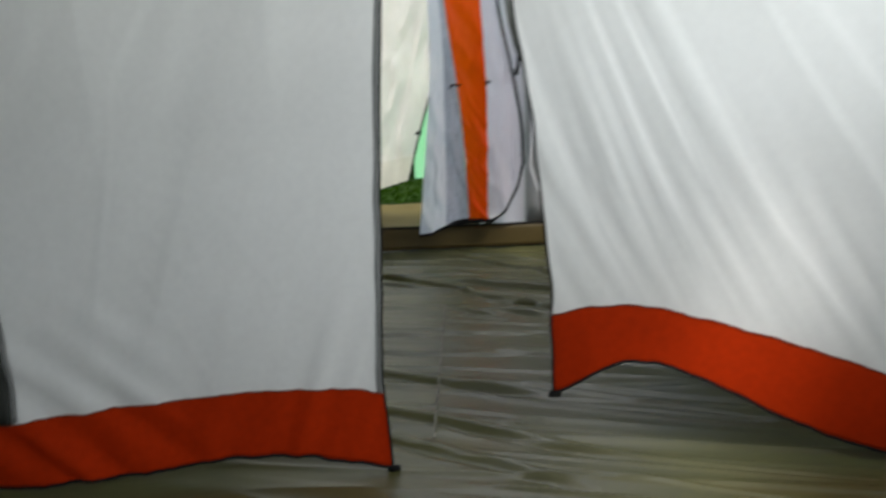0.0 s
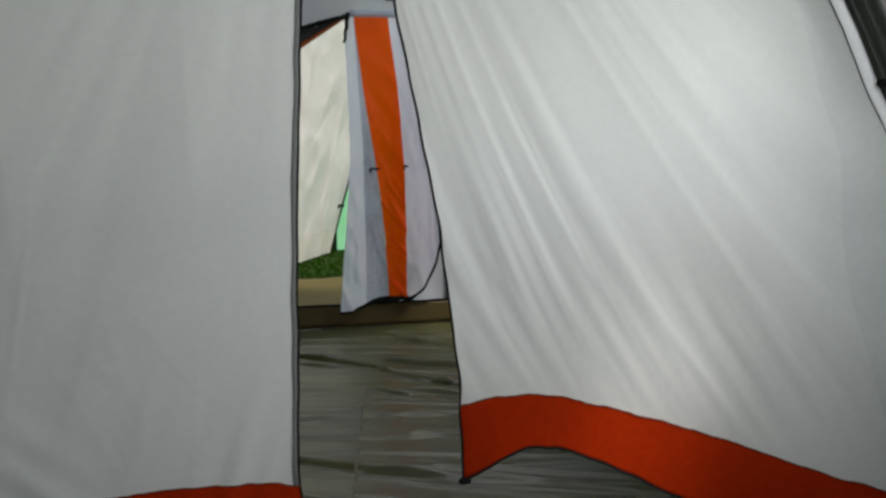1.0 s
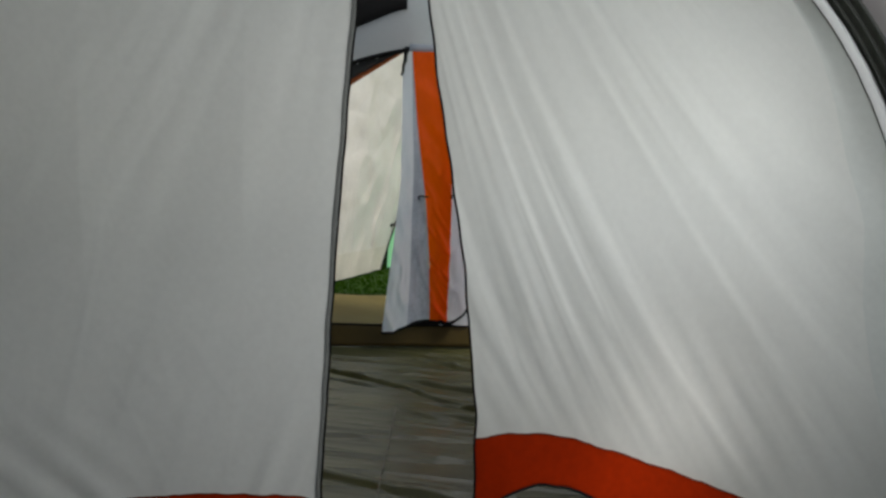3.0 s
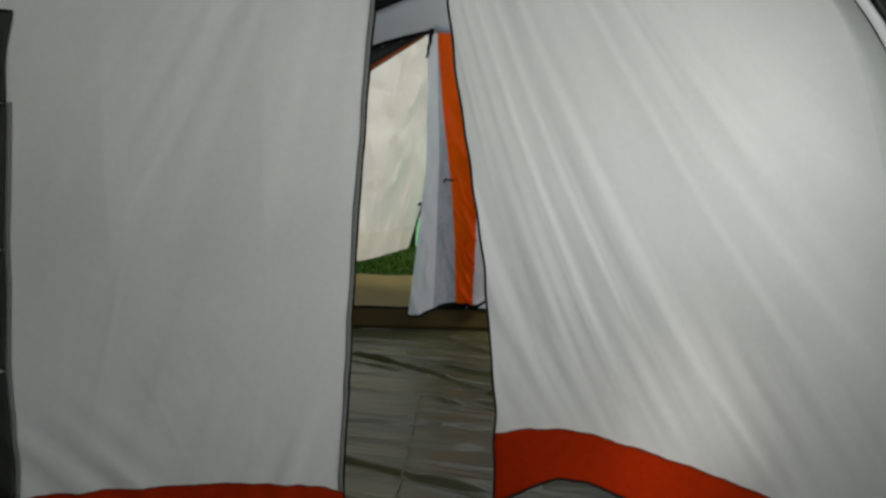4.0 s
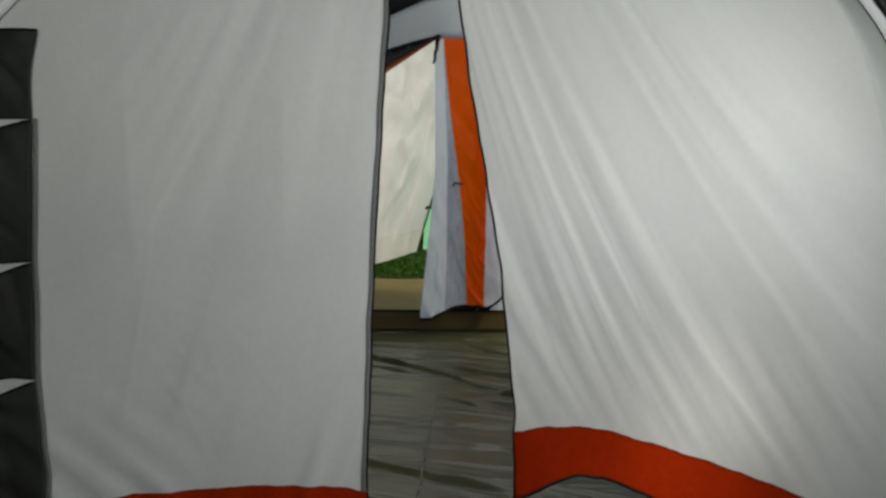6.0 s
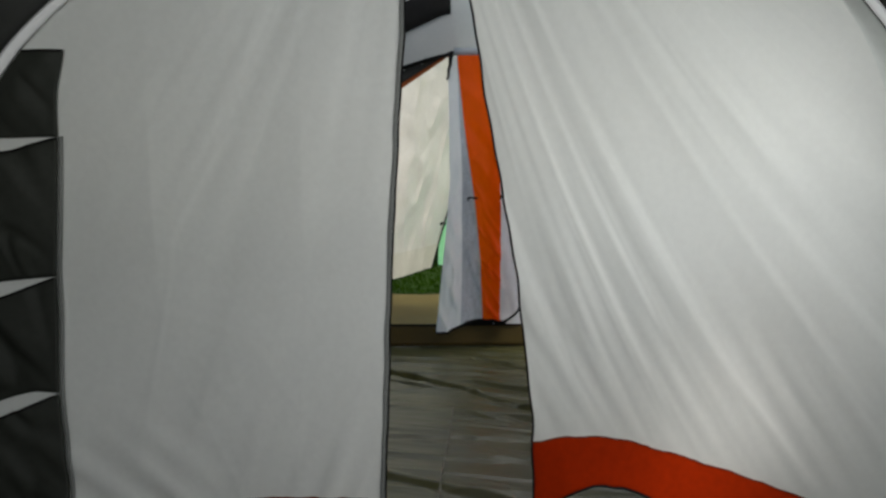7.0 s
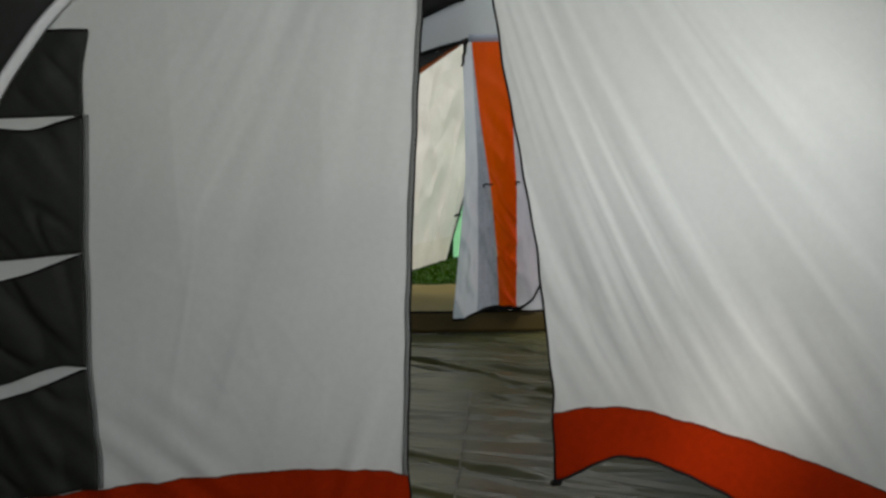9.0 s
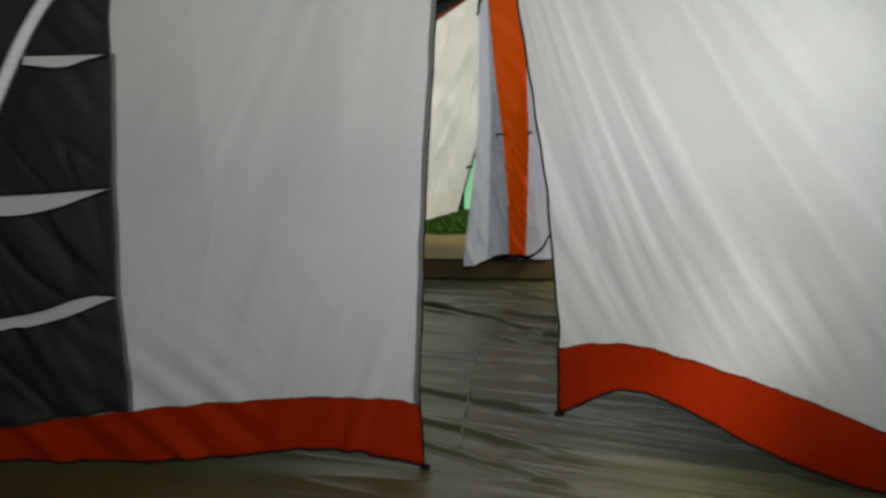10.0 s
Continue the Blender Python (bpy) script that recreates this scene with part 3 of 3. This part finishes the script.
# ---- far room: the half-open door flap ----
def door_flap():
    ob = thing("door_flap", (0.3, 3.74, 0.08), "half-open white tent door flap with an orange stripe, hanging slack", "tent door")
    lft = lambda z: sm(z, [0.08, 0.5, 0.9, 1.3, 1.47, 1.58], [0.041, 0.085, 0.122, 0.118, 0.114, 0.134], 0.05)
    ba = lambda z: sm(z, [0.14, 0.5, 0.82, 1.2, 1.57], [0.303, 0.288, 0.256, 0.200, 0.161], 0.06)
    bb = lambda z: sm(z, [0.14, 0.5, 0.82, 1.2, 1.57], [0.392, 0.395, 0.394, 0.375, 0.33], 0.06)
    mid = lambda z: lft(z) + (ba(z) - lft(z)) * sm(z, [0.1, 0.8, 1.3, 1.57], [0.52, 0.5, 0.75, 0.95], 0.08)

    def y_of(x, z):
        low = max(0.0, 1 - z / 1.5)
        return 3.735 - low * (0.05 * math.cos((x - 0.10) * 19.0) + 0.022 * noise.noise((x * 12, z * 1.6, 3)) + 0.012 * noise.noise((x * 34 - z * 9, z * 11.0, 21)) + 0.016 * noise.noise((x * 22 + z * 6, z * 5.0, 8)) + 0.030 * low * max(0.0, 1 - abs(noise.noise((x * 7 + z * 3, z * 4 - x * 3, 15))) * 5))

    bot = lambda x: sm(x, [0.03, 0.06, 0.12, 0.21, 0.26, 0.33, 0.40, 0.455, 0.50, 0.54, 0.57, 0.59], [0.078, 0.080, 0.098, 0.124, 0.130, 0.138, 0.146, 0.172, 0.215, 0.278, 0.35, 0.45], 0.010)

    def stripe_fold(x, z):
        h = 0.010 * noise.noise(((x * 1.3 + z) * 9, (x - z * 0.4) * 5, 3))
        sag = max(0.0, min(1.0, (1.05 - z) * 2.2))
        for k, seed in ((7.0, 2.0), (12.0, 6.0)):
            h += 0.016 * sag * max(0.0, 1.0 - abs(noise.noise(((z + 1.5 * x) * k * 0.6, (x - z) * 2.0, seed))) * 5.0)
        return h

    def strip(a, b, proud=0.0):
        def f(u, v):
            xb = a(0.12) + (b(0.12) - a(0.12)) * u
            z = bot(xb) + (1.572 - bot(xb)) * v
            x = a(z) + (b(z) - a(z)) * u
            return x, y_of(x, z) - proud - (stripe_fold(x, z) if proud else 0.0), z
        return f
    right = lambda z: sm(z, [0.1, 0.43, 0.55, 0.68, 0.85, 0.95, 1.125, 1.57], [0.590, 0.588, 0.590, 0.575, 0.54, 0.515, 0.472, 0.40], 0.05)
    part("white_panel", grid(strip(lft, mid), 24, 60), FLAP, ob, "white door cloth")
    part("mesh_shade_panel", grid(strip(mid, ba), 18, 60), MESH_SHADE, ob, "blue-grey strip, mesh with the white fold's shade in its colour")
    part("orange_stripe", grid(strip(ba, bb, 0.004), 26, 140), BAND, ob, "bright orange stripe")
    part("outer_panel", grid(strip(bb, right), 22, 60), FLAP, ob, "white door cloth")
    part("back_layer", grid(lambda u, v: (0.36 + 0.235 * u, 3.765 + 0.01 * math.sin(u * 9), 0.115 + 1.45 * v), 16, 20), FLAP, ob, "white inner layer")
    run = [(x, y_of(x, bot(x)) - 0.004, bot(x)) for x in [0.042 + 0.0091 * k for k in range(61)]]
    run += [(right(z) - 0.004, y_of(right(z), z) - 0.004, z) for z in [0.47 + 0.04 * k for k in range(28)]]
    part("zip_piping", tube(run, lambda s: 0.0065 + 0.009 * max(0.0, 1 - ((s - 0.33) / 0.17) ** 2), 8), BLACK, ob, "black zip piping")
    for x0 in (0.232, 0.398):
        w = 0.05 if x0 < 0.3 else 0.02
        z0 = 0.823 if x0 < 0.3 else 0.835
        yy = y_of(x0, z0) - 0.012
        bar = tube([(x0 - w * 0.2 + w * k / 6, yy, z0 + 0.002 * math.sin(k)) for k in range(7)], 0.005, 6)
        hook = tube([(x0 - w * 0.2, yy, z0), (x0 - w * 0.3, yy - 0.003, z0 - 0.008), (x0 - w * 0.15, yy - 0.004, z0 - 0.016)], 0.004, 6)
        part("toggle", joined(bar, hook), BLACK, ob, "black toggle")
    part("zip_cord", tube([(0.134 - 0.003 * k + 0.003 * math.sin(k * 2.1), 3.70, 1.588 - 0.018 * k) for k in range(9)], lambda s: 0.012 - 0.006 * s, 6), BLACK, ob, "black zip pull")
    part("tie_cord", tube([(0.612, 3.70, 0.87), (0.622, 3.70, 0.68), (0.616, 3.70, 0.512), (0.607, 3.695, 0.418), (0.639, 3.70, 0.325), (0.680, 3.71, 0.23)], 0.006, 6), WEB, ob, "pale tie cord")
    gather = [(0.500, 3.70, 1.23), (0.525, 3.69, 1.11), (0.552, 3.685, 1.00), (0.585, 3.69, 0.90), (0.600, 3.70, 0.85)]
    part("gathered_mesh", tube(gather, lambda s: 0.010 + 0.016 * math.sin(math.pi * min(1.0, 0.15 + s)), 10), SLEEVE, ob, "dark gathered mesh edge")
    part("zip_pull", tube([(0.548, 3.68, 0.95), (0.545, 3.675, 0.90), (0.537, 3.675, 0.865)], lambda s: 0.005 + 0.006 * s, 8), BLACK, ob, "black zip pull")
    return ob


door_flap()


# ---- poles and clips along the east wall ----
def wall_pole(offset, clips):
    ob = thing("tent_pole", (right_wall(0.0) - 0.01, 1.57 - offset, 0.0), "dark slim tent pole bent along the side wall", "tent pole", "side poles")
    pts = [(right_wall(z) - 0.012, 1.57 - offset, z) for z in [0.02 + 0.04 * k for k in range(46)]]
    part("rod", tube(pts, 0.0036, 8), STEEL, ob)
    for z in clips:
        x = right_wall(z)
        part("clip", box(x - 0.024, 1.545 - offset, z - 0.008, x + 0.010, 1.575 - offset + 0.05, z + 0.008, 0.004), BLACK, ob, "black plastic clip")
    return ob


wall_pole(0.0, (1.0, 1.085))
wall_pole(-0.035, ())
wall_pole(0.035, ())

part("pole_sleeve", slab(lambda u, v: (right_wall(0.3 + 1.4 * v) - 0.002, 1.54 + 0.19 * u, 0.3 + 1.4 * v), 4, 40, 0.003), SLEEVE, bpy.data.objects["wall_east"], "dark green-grey pole sleeve")

# ---- outside the door ----
def ground_sheet(u, v):
    a, r = u * math.tau, 0.2 + 900 * v ** 5
    x, y = r * math.cos(a), 3.0 + r * math.sin(a)
    return x, y, -0.045 + (0.02 * noise.noise((x * 0.4, y * 0.4, 0)) if r < 30 else 0)


solid("ground", grid(ground_sheet, 72, 60), SOIL, "dark turf ground around the tent", "ground")
solid("ground_tarp", slab(lambda u, v: (-0.75 + 2.4 * u, 3.83 + 1.34 * v, -0.012 + 0.008 * noise.noise((u * 9, v * 5, 1))), 50, 24, 0.004), TAN, "tan tarpaulin laid before the tent door", "tarpaulin")


def grass():
    verts, faces = [], []
    rng = random.Random(5)
    for k in range(26000):
        x, y = rng.uniform(-2.2, 1.6), 5.12 + 2.6 * rng.random() ** 1.2
        h, a, w = rng.uniform(0.015, 0.035), rng.uniform(0, math.tau), rng.uniform(0.003, 0.006)
        dx, dy = math.cos(a), math.sin(a)
        lx, ly = rng.uniform(-0.03, 0.03), rng.uniform(-0.03, 0.03)
        n = len(verts)
        verts += [(x - dx * w, y - dy * w, -0.05), (x + dx * w, y + dy * w, -0.05),
                  (x + lx * 0.5 + dx * w * 0.7, y + ly * 0.5 + dy * w * 0.7, -0.05 + h * 0.7), (x + lx, y + ly, -0.05 + h)]
        faces += [(n, n + 1, n + 2), (n, n + 2, n + 3)]
    return tagged(new("grass", mesh_of("grass", (verts, faces), GRASS, False)), "short green mown grass before the tent", "grass", "", "stuff")


grass()


def crumple(u, v):
    """Short crossing creases pressed into folded canvas."""
    h = 0.0
    for a, b, seed in ((11.0, 4.0, 1.0), (-9.0, 6.0, 4.0), (4.0, 9.0, 8.0)):
        h += 0.009 * max(0.0, 1.0 - abs(noise.noise((u * a + v * b, (u * b - v * a) * 0.3, seed))) * 2.5)
    return h


def cream_tent():
    ob = thing("canvas_tent", (-0.6, 5.6, -0.04), "pale cream canvas tent standing on the grass", "tent")

    def wall(u, v):
        z = -0.03 + 2.6 * v
        xb, yb = sm(u, [0, 0.5, 1], [-1.9, -0.36, 0.03], 0.04), sm(u, [0, 0.5, 1], [5.35, 5.75, 6.45], 0.04)
        return xb + 0.30 * z * u, yb + 0.10 * z + 0.03 * noise.noise((u * 6, v * 5, 2)) + 0.05 * abs(noise.noise((u * 9 + v * 4, v * 4 - u * 6, 5))) + crumple(u, v), z
    part("side_wall", grid(wall, 240, 200), CREAM, ob)
    part("far_slope", grid(lambda u, v: (lambda p: (p[0] - 0.25 * u, p[1] + 2.2 * u, p[2]))(wall(1, v)), 10, 20), CREAM, ob)
    part("mud_skirt", grid(lambda u, v: (lambda p: (p[0], p[1] - 0.03, p[2]))(wall(u, 0.085 * v)), 60, 6), SKIRT, ob, "stained beige mud skirt")
    part("hook", tube([(0.15, 6.30, 0.40), (0.11, 6.29, 0.405), (0.10, 6.29, 0.385)], 0.012, 6), BLACK, ob, "dark peg hook")
    part("corner_cord", tube([(lambda p: (p[0] + 0.006, p[1] - 0.01, p[2]))(wall(1, k / 30)) for k in range(31)], 0.008, 6), BLACK, ob, "dark edge cord")
    return ob


cream_tent()


def green_tent():
    ob = thing("canvas_tent", (1.5, 7.6, -0.04), "light green tent farther off on the grass", "tent")

    def wall(u, v):
        return 0.08 + 3.0 * u + (0.5 - u) * 1.2 * v * v, 6.55 + 1.1 * v, -0.03 + 1.9 * v
    part("front_wall", grid(wall, 20, 20), LIME, ob)
    part("rear_wall", grid(lambda u, v: (wall(u, v)[0], 8.75 - 1.1 * v, -0.03 + 1.9 * v), 20, 20), LIME, ob)
    part("ridge", tube([wall(k / 10, 1) for k in range(11)], 0.02, 6), LIME, ob)
    return ob


green_tent()


def awning_edge():
    ob = bpy.data.objects["wall_north"]
    lo = lambda x: sm(x, [-0.9, -0.15, 0.10, 0.16], [0.86, 1.40, 1.565, 1.60], 0.03)
    hi = lambda x: lo(x) + sm(x, [-0.9, -0.15, 0.10, 0.16], [0.05, 0.035, 0.02, 0.012], 0.03)
    part("awning_trim", slab(lambda u, v: (-0.9 + 1.08 * u, 3.83, lo(-0.9 + 1.08 * u) + (hi(-0.9 + 1.08 * u) - lo(-0.9 + 1.08 * u)) * v), 40, 3, 0.004), TRIM, ob, "rust-orange awning trim")
    part("awning", slab(lambda u, v: (-0.9 + 1.08 * u, 3.822 + 0.05 * v, hi(-0.9 + 1.08 * u) - 0.006 + 0.22 * v), 40, 6, 0.004), DARK, ob, "dark awning cloth")


awning_edge()
